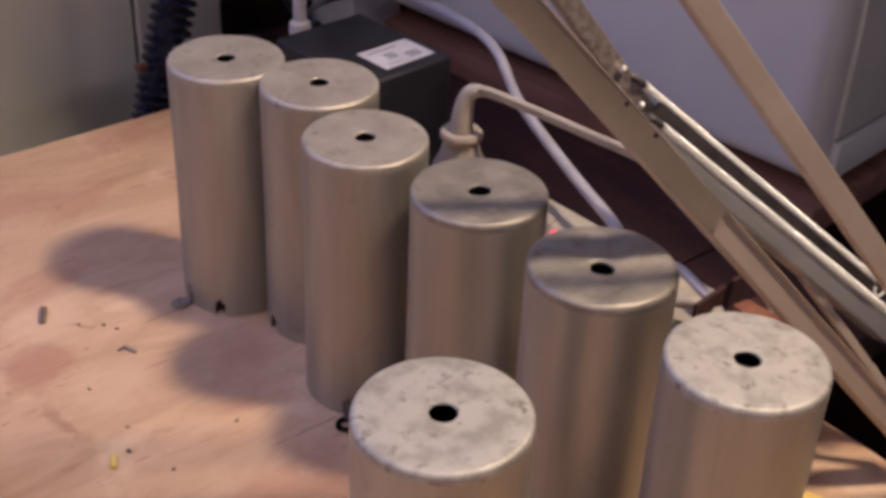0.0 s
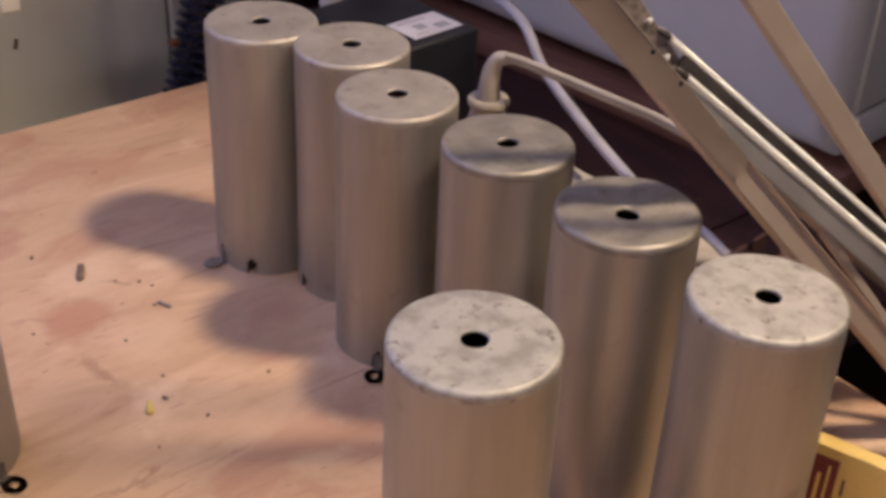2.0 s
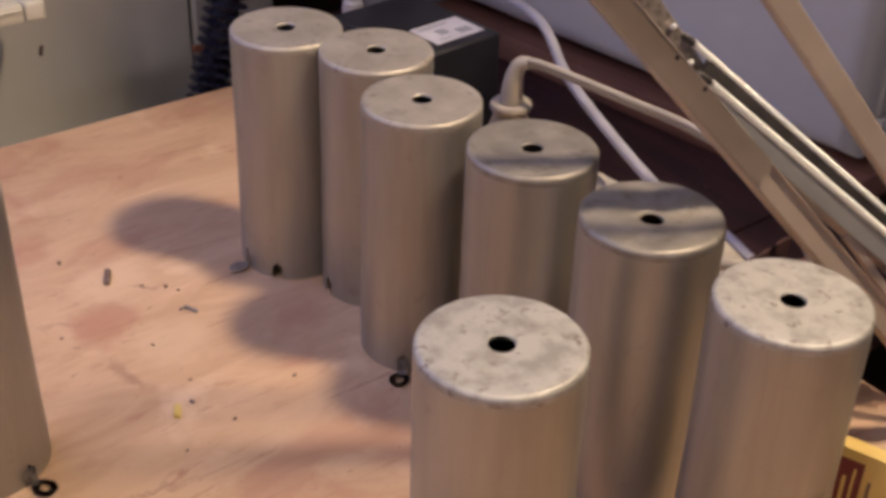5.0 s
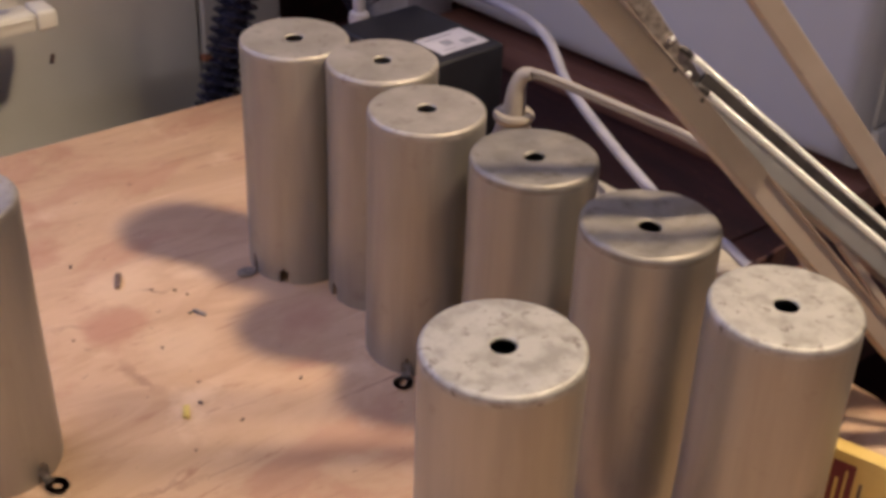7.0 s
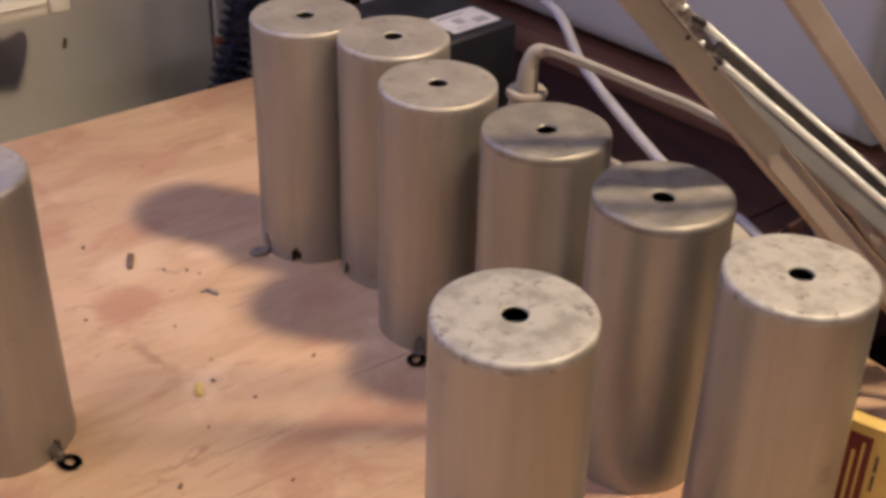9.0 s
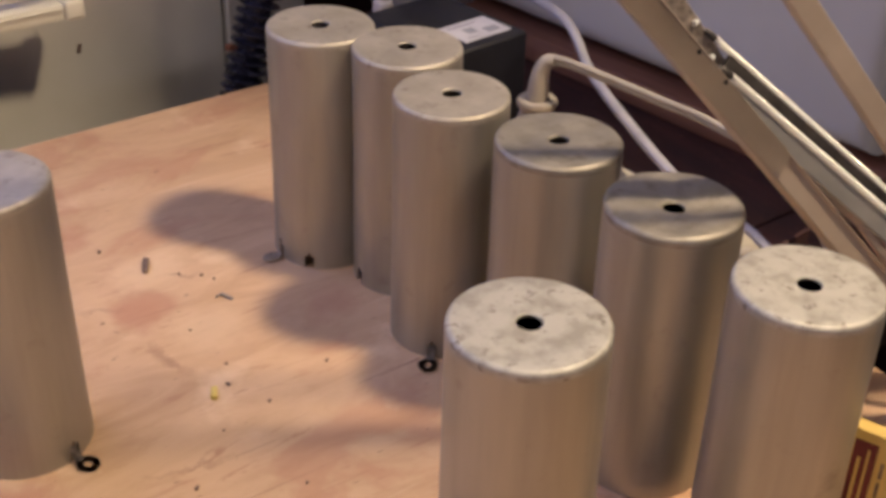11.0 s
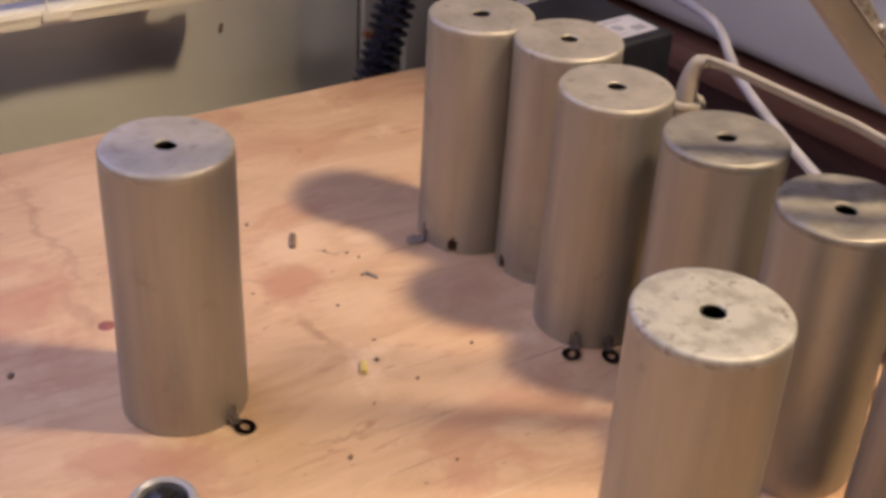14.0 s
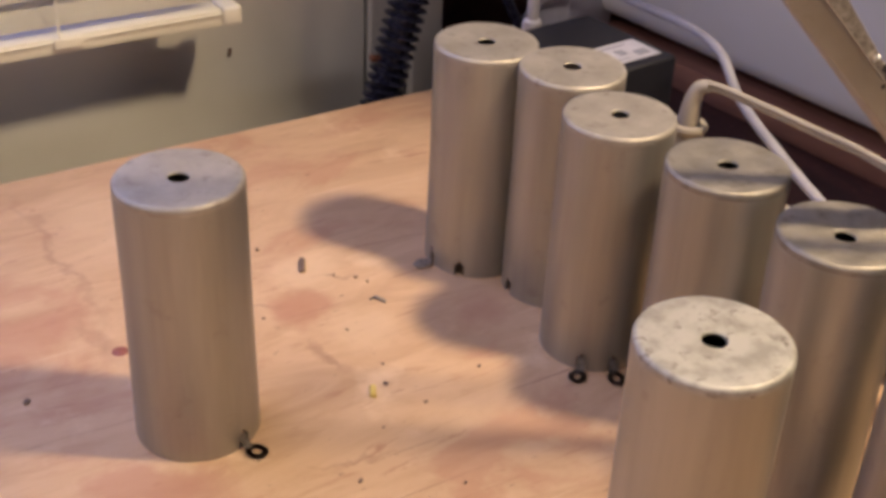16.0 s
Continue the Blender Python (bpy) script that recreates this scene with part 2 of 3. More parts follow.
HOSE = surface("black_hose", (0.010, 0.010, 0.022), (0.030, 0.030, 0.058), (0.20, 0.34), 0, (90, 90, 90), 5, 0.2, 700)
BLIND = surface("blind_white", (0.66, 0.63, 0.54), (0.74, 0.71, 0.62), (0.4, 0.5), 0, (10, 30, 30), 4, 0.04, 500)
YELLOW = surface("yellow_card", (0.66, 0.46, 0.13), (0.76, 0.56, 0.19), (0.4, 0.55), 0, (40, 40, 40), 5, 0.06, 600)
MAROON = surface("maroon_print", (0.13, 0.016, 0.022), (0.19, 0.03, 0.035), (0.4, 0.5), 0, (90, 90, 90), 4, 0.02, 600)
CHIP_YELLOW = surface("yellow_chip", (0.62, 0.47, 0.12), (0.72, 0.58, 0.2), (0.5, 0.6), 0, (200, 200, 200), 3, 0.0)
CHIP_DARK = surface("dark_chip", (0.10, 0.06, 0.05), (0.22, 0.15, 0.12), (0.5, 0.7), 0, (400, 400, 400), 3, 0.0)
CHIP_GREY = surface("grey_chip", (0.26, 0.24, 0.22), (0.42, 0.39, 0.36), (0.3, 0.5), 0.6, (400, 400, 400), 3, 0.0)
RED_STAIN = surface("red_brown_stain", (0.20, 0.06, 0.05), (0.30, 0.10, 0.08), (0.4, 0.6), 0, (200, 200, 200), 4, 0.0)


def glowing(name, colour, strength):
    m = bpy.data.materials.new(name)
    m.use_nodes = True
    b = m.node_tree.nodes["Principled BSDF"]
    b.inputs["Base Color"].default_value = (*colour, 1)
    b.inputs["Emission Color"].default_value = (*colour, 1)
    b.inputs["Emission Strength"].default_value = strength
    return m


RED_LIGHT = glowing("red_indicator", (1.0, 0.06, 0.12), 1.6)
SKY = glowing("bluish_day", (0.35, 0.42, 1.0), 1.5)


# ---- builders ----
def mesh_of(name, bm, material, smooth=True):
    bmesh.ops.recalc_face_normals(bm, faces=bm.faces[:])
    me = bpy.data.meshes.new(name)
    bm.to_mesh(me)
    bm.free()
    me.materials.append(material)
    if smooth:
        for p in me.polygons:
            p.use_smooth = True
        me.set_sharp_from_angle(angle=radians(38))
    return me


def part(name, bm, material, parent=None, label="", m=None):
    ob = new(name, mesh_of(name, bm, material))
    if parent:
        ob.parent = parent
    if m is not None:
        ob.matrix_basis = m
    if label:
        tagged(ob, label)
    return ob


def thing(name, label, category, m=None, group="", kind=""):
    ob = new(name)
    ob.empty_display_size = 0.02
    if m is not None:
        ob.matrix_basis = m
    return tagged(ob, label, category, group, kind)


def block(x0, y0, z0, x1, y1, z1, bevel=0.0, seg=2, bm=None):
    made = bmesh.new()
    bmesh.ops.create_cube(made, size=1)
    for v in made.verts:
        v.co = ((x0 + x1) / 2 + v.co.x * (x1 - x0), (y0 + y1) / 2 + v.co.y * (y1 - y0), (z0 + z1) / 2 + v.co.z * (z1 - z0))
    if bevel:
        bmesh.ops.bevel(made, geom=made.edges[:], offset=bevel, segments=seg, affect="EDGES", profile=0.5)
    if bm is None:
        return made
    me = bpy.data.meshes.new("tmp")
    made.to_mesh(me)
    made.free()
    bm.from_mesh(me)
    bpy.data.meshes.remove(me)
    return bm


def lathe(profile, seg=64, bm=None, at=(0, 0, 0)):
    """Turns a list of (radius, height) about z."""
    bm = bm or bmesh.new()
    rings = []
    for r, z in profile:
        if r < 1e-6:
            rings.append([bm.verts.new((at[0], at[1], at[2] + z))])
        else:
            rings.append([bm.verts.new((at[0] + r * math.cos(2 * math.pi * k / seg), at[1] + r * math.sin(2 * math.pi * k / seg), at[2] + z)) for k in range(seg)])
    for a, b in zip(rings, rings[1:]):
        for k in range(seg):
            j = (k + 1) % seg
            if len(a) == 1 and len(b) == 1:
                continue
            if len(a) == 1:
                bm.faces.new((a[0], b[k], b[j]))
            elif len(b) == 1:
                bm.faces.new((a[k], a[j], b[0]))
            else:
                bm.faces.new((a[k], a[j], b[j], b[k]))
    return bm


def smooth_path(points, steps=8):
    """A Catmull-Rom line through the points."""
    p = [Vector(q) for q in points]
    p = [2 * p[0] - p[1], *p, 2 * p[-1] - p[-2]]
    out = []
    for a, b, c, d in zip(p, p[1:], p[2:], p[3:]):
        for k in range(steps):
            t = k / steps
            out.append(0.5 * (2 * b + (c - a) * t + (2 * a - 5 * b + 4 * c - d) * t * t + (3 * b - a - 3 * c + d) * t ** 3))
    return [*out, p[-2]]


def tube(points, radius, seg=12, bm=None, caps=True):
    """A round tube along points; radius is a number or one for each point."""
    bm = bm or bmesh.new()
    pts = [Vector(q) for q in points]
    radii = radius if isinstance(radius, (list, tuple)) else [radius] * len(pts)
    side, rings = None, []
    for k, p in enumerate(pts):
        d = (pts[min(k + 1, len(pts) - 1)] - pts[max(k - 1, 0)]).normalized()
        if side is None:
            side = d.orthogonal().normalized()
        side = (side - d * side.dot(d)).normalized()
        up = d.cross(side)
        rings.append([bm.verts.new(p + radii[k] * (math.cos(2 * math.pi * j / seg) * side + math.sin(2 * math.pi * j / seg) * up)) for j in range(seg)])
    for a, b in zip(rings, rings[1:]):
        for j in range(seg):
            bm.faces.new((a[j], a[(j + 1) % seg], b[(j + 1) % seg], b[j]))
    if caps:
        bm.faces.new(rings[0][::-1])
        bm.faces.new(rings[-1])
    return bm


def along(a, b, up=(0, 0, 1)):
    """A pose at a whose x axis points to b and whose z axis is near up."""
    a, b = Vector(a), Vector(b)
    x = (b - a).normalized()
    y = Vector(up).cross(x).normalized()
    z = x.cross(y)
    return Matrix.Translation(a) @ Matrix((x, y, z)).transposed().to_4x4()


# ---- the room ----
def structure(name, bm, material, label, category):
    ob = new(name, mesh_of(name, bm, material, False))
    return tagged(ob, label, category, kind="structure")


structure("floor", block(-2.4, -2.6, -0.80, 1.6, 0.40, -0.75), CARPET, "dark brown carpeted floor", "floor")
structure("ceiling", block(-2.4, -2.6, 1.75, 1.6, 0.40, 1.80), CEIL, "plain pale ceiling", "ceiling")
bm = block(-2.4, 0.40, -0.75, -0.75, 0.46, 1.75)
block(-0.75, 0.40, -0.75, 0.13, 0.46, 0.10, bm=bm)
block(-0.75, 0.40, 1.25, 0.13, 0.46, 1.75, bm=bm)
block(0.13, 0.40, -0.75, 0.3105, 0.46, 1.75, bm=bm)
structure("wall_north", bm, WALL, "beige painted panel wall with small marks below a window", "wall")
structure("wall_east", block(1.60, -2.6, -0.75, 1.66, 0.46, 1.75), ROOM, "plain painted wall", "wall")
structure("wall_south", block(-2.4, -2.66, -0.75, 1.6, -2.60, 1.75), ROOM, "plain painted wall", "wall")
structure("wall_west", block(-2.46, -2.6, -0.75, -2.40, 0.46, 1.75), ROOM, "plain painted wall", "wall")
structure("wall_recess", block(0.3105, 0.425, -0.75, 1.6, 0.46, 1.75), DESKWOOD, "dark red wooden panelling beside the wall", "wall")
bm = block(0.3135, 0.395, -0.75, 0.346, 0.425, 1.75, 0.002)
block(0.346, 0.400, -0.75, 0.352, 0.425, 1.75, bm=bm)
block(0.352, 0.393, -0.75, 0.384, 0.425, 1.75, 0.003, bm=bm)
structure("trim", bm, TRIM, "grey-white grooved door trim at the panel's edge", "trim")
window = tagged(new("window_1"), "white-framed window behind a closed blind", "window", kind="structure")
bm = block(-0.75, 0.435, 0.10, -0.71, 0.455, 1.25, 0.002)
block(0.09, 0.435, 0.10, 0.13, 0.455, 1.25, 0.002, bm=bm)
block(-0.71, 0.435, 0.10, 0.09, 0.455, 0.14, 0.002, bm=bm)
block(-0.71, 0.435, 1.21, 0.09, 0.455, 1.25, 0.002, bm=bm)
part("window_frame", bm, TRIM, window)
structure("backdrop", block(-0.72, 0.50, 0.12, 0.10, 0.502, 1.22), SKY, "bluish daylight outside the window", "sky")

# marks on the wall panel
for x, z, w, h, ry in ((0.1905, 0.0068, 0.0030, 0.0075, 12), (0.1300, -0.0665, 0.0018, 0.0050, 20)):
    wm = part("wall_mark", block(-w / 2, -0.0008, -h / 2, w / 2, 0.0, h / 2, 0.0004), CHIP_DARK, None, "", pose(x, 0.3998, z, 0, ry, 0))
    tagged(wm, "small dark chip mark on the beige wall", "wall mark", "marks on the wall")


# ---- window blind ----
blind = thing("window_blind", "cream slatted window blind with a bottom rail, closed", "blind", pose(0, 0, 0))
rail = part("bottom_rail", block(-0.74, 0.344, 0.0530, 0.164, 0.366, 0.0655, 0.0022), BLIND, blind)
part("rail_groove", block(-0.74, 0.3425, 0.0610, 0.163, 0.3445, 0.0632, 0.0006), BLIND, rail)
part("end_cap", block(0.1643, 0.3425, 0.0522, 0.179, 0.3675, 0.0668, 0.0028, 3), BLIND, rail)
bm = block(0.042, 0.3412, 0.0570, 0.062, 0.3436, 0.0650, 0.0011, 3)
part("rail_clip", bm, BLIND, rail)
for x in (0.046, -0.30, -0.62):
    part("ladder_cord", tube([(x, 0.342, 0.062), (x, 0.342, 0.7), (x, 0.342, 1.28)], 0.0009, 6), BLIND, blind)
part("head_rail", block(-0.75, 0.338, 1.28, 0.17, 0.372, 1.315, 0.003), BLIND, blind)
bm = bmesh.new()
tilt = radians(62)
for k in range(7):
    t = k / 6 - 0.5
    bm.verts.new((0, 0.0125 * 2 * t * math.cos(tilt) - 0.0018 * (1 - 4 * t * t), 0.0125 * 2 * t * math.sin(tilt)))
bm.verts.ensure_lookup_table()
left = list(bm.verts)
right = [bm.verts.new(v.co + Vector((0.89, 0, 0))) for v in left]
for a, b, c, d in zip(left, left[1:], right[1:], right):
    bm.faces.new((a, b, c, d))
bmesh.ops.solidify(bm, geom=bm.faces[:], thickness=0.0005)
slat_mesh = mesh_of("slat", bm, BLIND)
for k in range(59):
    o = new("slat", slat_mesh)
    o.parent = blind
    o.matrix_basis = pose(-0.735, 0.356, 0.082 + 0.0204 * k)


# ---- tables ----
table = thing("work_table", "worn pale plywood work table with stains and scratches", "table", pose(0, 0, 0))
part("tabletop", block(-0.80, -0.560, -0.018, 0.372, 0.282, 0.0, 0.0012), PLY, table, "plywood tabletop with reddish stains")
for x in (-0.74, 0.31):
    for y in (-0.50, 0.22):
        part("leg", block(x - 0.025, y - 0.025, -0.75, x + 0.025, y + 0.025, -0.018, 0.003), BROWN, table)
for y in (-0.50, 0.22):
    part("rail", block(-0.715, y - 0.012, -0.10, 0.285, y + 0.012, -0.018, 0.002), BROWN, table)

desk = thing("side_desk", "dark reddish wooden desk beside the plywood table", "desk", pose(0, 0, 0))
part("desktop", block(0.3735, -0.050, -0.032, 1.25, 0.385, -0.010, 0.002), DESKWOOD, desk)
part("flap", block(0.3735, -0.160, -0.032, 0.500, -0.0512, -0.010, 0.002), DESKWOOD, desk)
for x in (0.42, 1.20):
    part("side_panel", block(x - 0.012, -0.035, -0.75, x + 0.012, 0.37, -0.032, 0.002), DESKWOOD, desk)

plinth = tagged(part("board", block(0.0, -0.026, 0.0, 0.60, 0.385, 0.0215, 0.0025), BROWN, None, "", pose(0.5130, -0.0535, -0.0098, 0, 0, 5.4)),
                "thick brown wooden board lying on the dark desk", "board")

# white office machine on the board
machine = thing("white_machine", "large white plastic machine casing with rounded lower corners", "machine", pose(0.5175, -0.069, 0.0125, 0, 0, 5.4))
bm = block(0.0, 0.0, 0.008, 0.36, 0.40, 0.50, 0.0)
edge = [e for e in bm.edges if all(v.co.x < 0.01 for v in e.verts) and (all(v.co.z < 0.1 for v in e.verts) or all(v.co.y < 0.01 for v in e.verts))]
bmesh.ops.bevel(bm, geom=edge, offset=0.016, segments=5, affect="EDGES", profile=0.5)
part("casing", bm, WHITE_CASE, machine)
part("side_cover", block(0.020, -0.0030, 0.036, 0.352, 0.0015, 0.49, 0.001), GREY_CASE, machine, "grey side cover")
part("base_rim", block(0.020, -0.0060, 0.008, 0.357, 0.0015, 0.034, 0.003), WHITE_CASE, machine, "white rim along the foot of the side")
for x in (0.05, 0.31):
    for y in (0.05, 0.35):
        part("foot", lathe([(0, 0), (0.012, 0), (0.012, 0.0085), (0, 0.0085)], 16, None, (x, y, 0)), BLACK_PLASTIC, machine)

# ---- aluminium cans ----
R, H, WALLT, HOLE = 0.0288, 0.135, 0.0011, 0.0046
SEG = 96


def can_shell(notches):
    """Tube with small round-headed notches at the foot, open below."""
    bm = bmesh.new()
    heights = [0.0, 0.004, 0.0075, 0.0095, 0.03, 0.07, 0.11, H - 0.0042]
    outer, inner = [], []
    for z in heights:
        ro = R * (1 + 0.030 * max(0.0, 1 - z / 0.07))
        ri = ro - WALLT
        outer.append([bm.verts.new((ro * math.cos(2 * math.pi * k / SEG), ro * math.sin(2 * math.pi * k / SEG), z)) for k in range(SEG)])
        inner.append([bm.verts.new((ri * math.cos(2 * math.pi * k / SEG), ri * math.sin(2 * math.pi * k / SEG), z)) for k in range(SEG)])
    cut = set()
    for a in notches:
        k = int(round(a / 360 * SEG - 0.5)) % SEG
        for dk, rows in ((-1, (0, 1)), (0, (0, 1, 2)), (1, (0, 1))):
            for row in rows:
                cut.add(((k + dk) % SEG, row))
    for i in range(len(heights) - 1):
        for k in range(SEG):
            j = (k + 1) % SEG
            if (k, i) in cut:
                continue
            bm.faces.new((outer[i][k], outer[i][j], outer[i + 1][j], outer[i + 1][k]))
            bm.faces.new((inner[i][k], inner[i + 1][k], inner[i + 1][j], inner[i][j]))
            for kk, vk in (((k - 1) % SEG, k), (j, j)):
                if (kk, i) in cut:
                    bm.faces.new((outer[i][vk], outer[i + 1][vk], inner[i + 1][vk], inner[i][vk]))
            if i == 0 or (k, i - 1) in cut:
                bm.faces.new((outer[i][k], inner[i][k], inner[i][j], outer[i][j]))
    return bm


def can_top(dent=0.0, seed=0):
    """Pressed top with a rounded edge and a round hole."""
    r = 0.0021
    prof = [(R - WALLT, H - 0.0042), (R, H - 0.0042)]
    prof += [(R - r + r * math.cos(a), H - r - 0.0002 + r * math.sin(a)) for a in (radians(d) for d in range(0, 91, 18))]
    prof += [(x, H - 0.0002) for x in (0.022, 0.018, 0.014, 0.010, 0.007, HOLE + 0.0005)]
    prof += [(HOLE, H - 0.0006), (HOLE, H - WALLT - 0.0002), (0.014, H - WALLT - 0.0002), (R - WALLT - 0.002, H - WALLT - 0.0006), (R - WALLT, H - 0.0042)]
    bm = lathe(prof, SEG)
    for v in bm.verts:
        d = math.hypot(v.co.x, v.co.y)
        if v.co.z > H - 0.0032:
            bend = noise.noise(Vector((v.co.x * 55 + seed * 3.1, v.co.y * 55, seed * 1.7)))
            v.co.z += dent * bend * min(1.0, (R - d) / 0.006 + 0.15) - dent * 0.5 * max(0, 1 - d / R)
        k = noise.noise(Vector((v.co.x * 80 + seed, v.co.y * 80, 9.0)))
        v.co.x *= 1 + 0.004 * k
        v.co.y *= 1 + 0.004 * k
    bmesh.ops.remove_doubles(bm, verts=bm.verts[:], dist=1e-6)
    return bm


def tab_loop():
    """A flat lug with an eye, bent out from the foot of the can along +x."""
    bm = bmesh.new()
    pts = [(R - 0.0006, 0.0, 0.0075), (R + 0.0006, 0.0, 0.0045), (R + 0.0022, 0.0, 0.0022), (R + 0.0045, 0.0, 0.0016)]
    half = 0.0024
    rows = [[bm.verts.new((x, -half, z)), bm.verts.new((x, half, z))] for x, _, z in pts]
    for a, b in zip(rows, rows[1:]):
        bm.faces.new((a[0], a[1], b[1], b[0]))
    cx, ro, ri = R + 0.0084, 0.0050, 0.0021
    o = [bm.verts.new((cx + 1.15 * ro * math.cos(t), ro * math.sin(t), 0.0015)) for t in (2 * math.pi * k / 20 for k in range(20))]
    i = [bm.verts.new((cx + 1.25 * ri * math.cos(t), ri * math.sin(t), 0.0015)) for t in (2 * math.pi * k / 20 for k in range(20))]
    for k in range(20):
        j = (k + 1) % 20
        bm.faces.new((o[k], o[j], i[j], i[k]))
    bmesh.ops.solidify(bm, geom=bm.faces[:], thickness=0.0010)
    return bm


def tab_stub():
    """A lug turned half up, with a short upright ear."""
    bm = bmesh.new()
    lathe([(0, 0.0006), (0.0040, 0.0006), (0.0043, 0.0013), (0.0040, 0.0021), (0.0016, 0.0023), (0, 0.0016)], 20, bm, (R + 0.0058, 0, 0))
    for v in bm.verts:
        v.co.x = R + 0.0058 + (v.co.x - R - 0.0058) * 1.35
    block(R - 0.0004, -0.0018, 0.0008, R + 0.0030, 0.0018, 0.0020, 0.0004, bm=bm)
    block(R - 0.0006, -0.0009, 0.0015, R + 0.0008, 0.0009, 0.0115, 0.0003, bm=bm)
    return bm


# place, notch angles, lug angles, turned lugs, top material, dent, label
CANS = (
    (0.2045, 0.0689, (-140, 178, -20), (), (178,), ALU_TOP, 0.0006, "dull aluminium can with a dented rim and one foot lug"),
    (0.2262, 0.0197, (173, 60), (60,), (), ALU_TOP, 0.0004, "dull aluminium can with a round hole in its top"),
    (0.2114, -0.0383, (-140, -108, 30), (-140, -108), (), ALU_TOP, 0.0004, "dull aluminium can with two dark foot lugs"),
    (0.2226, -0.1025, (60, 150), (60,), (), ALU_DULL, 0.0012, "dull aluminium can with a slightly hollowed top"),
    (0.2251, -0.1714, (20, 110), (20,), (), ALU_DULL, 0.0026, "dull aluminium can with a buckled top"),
    (0.2223, -0.2429, (60, -10), (-10,), (), OXIDE, 0.0003, "aluminium can with a whitish mottled top"),
    (0.1218, -0.2040, (70, 200), (70,), (), OXIDE, 0.0003, "aluminium can with a pale stained top"),
    (0.0, 0.0, (-67, 60), (-67, 60), (), ALU_TOP, 0.0003, "clean grey aluminium can standing apart with an eyed foot lug"),
)
# slight differences in width and height, can by can
SIZES = ((1.0, 1.0), (0.99, 1.0), (0.975, 1.0), (0.99, 0.998), (1.0, 0.993), (0.985, 1.003), (1.022, 1.006), (1.0, 1.0))
for n, (x, y, notches, lugs, stubs, topmat, dent, label) in enumerate(CANS):
    can = thing("aluminium_can", label, "can", pose(x, y, 0.0), "aluminium cans on the table")
    wide, tall = SIZES[n]
    can.scale = (wide, wide, tall)
    part("shell", can_shell(notches), ALU, can)
    part("top", can_top(dent, n), topmat, can)
    # added black disc, in place of the shade inside the can
    part("hole_shade_disc", lathe([(0, H - 0.0200), (0.0260, H - 0.0200), (0.0260, H - 0.0212), (0, H - 0.0212)], 32), DARK, can, "added black disc that stands for the shade under the hole")
    for a in lugs:
        part("foot_lug", tab_loop(), TAB, can, "tarnished metal lug with an eye", pose(0, 0, 0, 0, 0, a) @ pose(0.0008, 0, 0))
    for a in stubs:
        part("foot_lug", tab_stub(), TAB, can, "tarnished bent metal lug", pose(0, 0, 0, 0, 0, a) @ pose(0.0008, 0, 0))

# ---- power supply box ----
adapter = thing("power_adapter", "black plastic power supply box with a white paper label", "adapter", pose(0.3660, 0.0880, 0.0, 0, 0, 4.5))
part("housing", block(-0.066, 0.0, 0.0, 0.0, 0.085, 0.0885, 0.0025, 3), BLACK_PLASTIC, adapter)
sticker = part("label", block(-0.0440, 0.0085, 0.0886, -0.0060, 0.0355, 0.0889), LABEL, adapter, "white printed paper label")
for k, (x0, y0, x1, y1) in enumerate(((-0.033, 0.018, -0.026, 0.025), (-0.021, 0.013, -0.0115, 0.020), (-0.040, 0.030, -0.018, 0.0315), (-0.039, 0.012, -0.030, 0.0132))):
    part("print_bar", block(x0, y0, 0.0890, x1, y1, 0.0892), INK, sticker)

# ---- power strip, plugs and cords ----
strip = thing("power_strip", "beige plastic power strip lying behind the cans", "power strip", pose(0.345, -0.055, 0.0, 0, 0, 3))
part("body", block(-0.024, -0.105, 0.0, 0.024, 0.110, 0.036, 0.005, 3), STRIP, strip)
part("indicator", lathe([(0, 0), (0.0028, 0), (0.0026, 0.0015), (0.0015, 0.0026), (0, 0.003)], 16, None, (-0.005, 0.020, 0.0358)), RED_LIGHT, strip, "small red glowing indicator")
for y in (-0.07, -0.02, 0.045, 0.088):
    part("socket_plate", lathe([(0, 0.0), (0.017, 0.0), (0.0165, 0.0012), (0, 0.0012)], 28, None, (0.0, y, 0.0359)), CREAM, strip)

plug = thing("angled_plug", "cream plastic mains plug with a flanged neck and flat twin cord", "plug", pose(0.3235, 0.0275, 0.0))
part("plug_body", lathe([(0, 0.036), (0.0165, 0.036), (0.0170, 0.045), (0.0150, 0.056), (0.0112, 0.064), (0.0088, 0.0735)], 32), CREAM, plug)
part("flange", lathe([(0.0080, 0.0728), (0.0112, 0.0728), (0.0119, 0.0742), (0.0119, 0.0758), (0.0110, 0.0772), (0.0070, 0.0772)], 32), CREAM, plug)
part("neck", tube(smooth_path([(0, 0, 0.077), (0.0002, -0.0002, 0.086), (0.0008, -0.0010, 0.094), (0.0022, -0.0035, 0.1005), (0.0045, -0.0085, 0.1028)], 5), [0.0066 - 0.0030 * k / 20 for k in range(21)], 20), CREAM, plug)
twin = [(0.0045, -0.0085, 0.1028), (0.0075, -0.0165, 0.1030), (0.0155, -0.040, 0.1005), (0.0245, -0.073, 0.0975), (0.030, -0.106, 0.096), (0.031, -0.150, 0.090), (0.026, -0.195, 0.060), (0.022, -0.215, 0.010)]
for dz, dx in ((0.0017, -0.0010), (-0.0017, 0.0010)):
    part("cord_core", tube(smooth_path([(x + dx, y, z + dz) for x, y, z in twin], 8), 0.0018, 12), CREAM, plug)

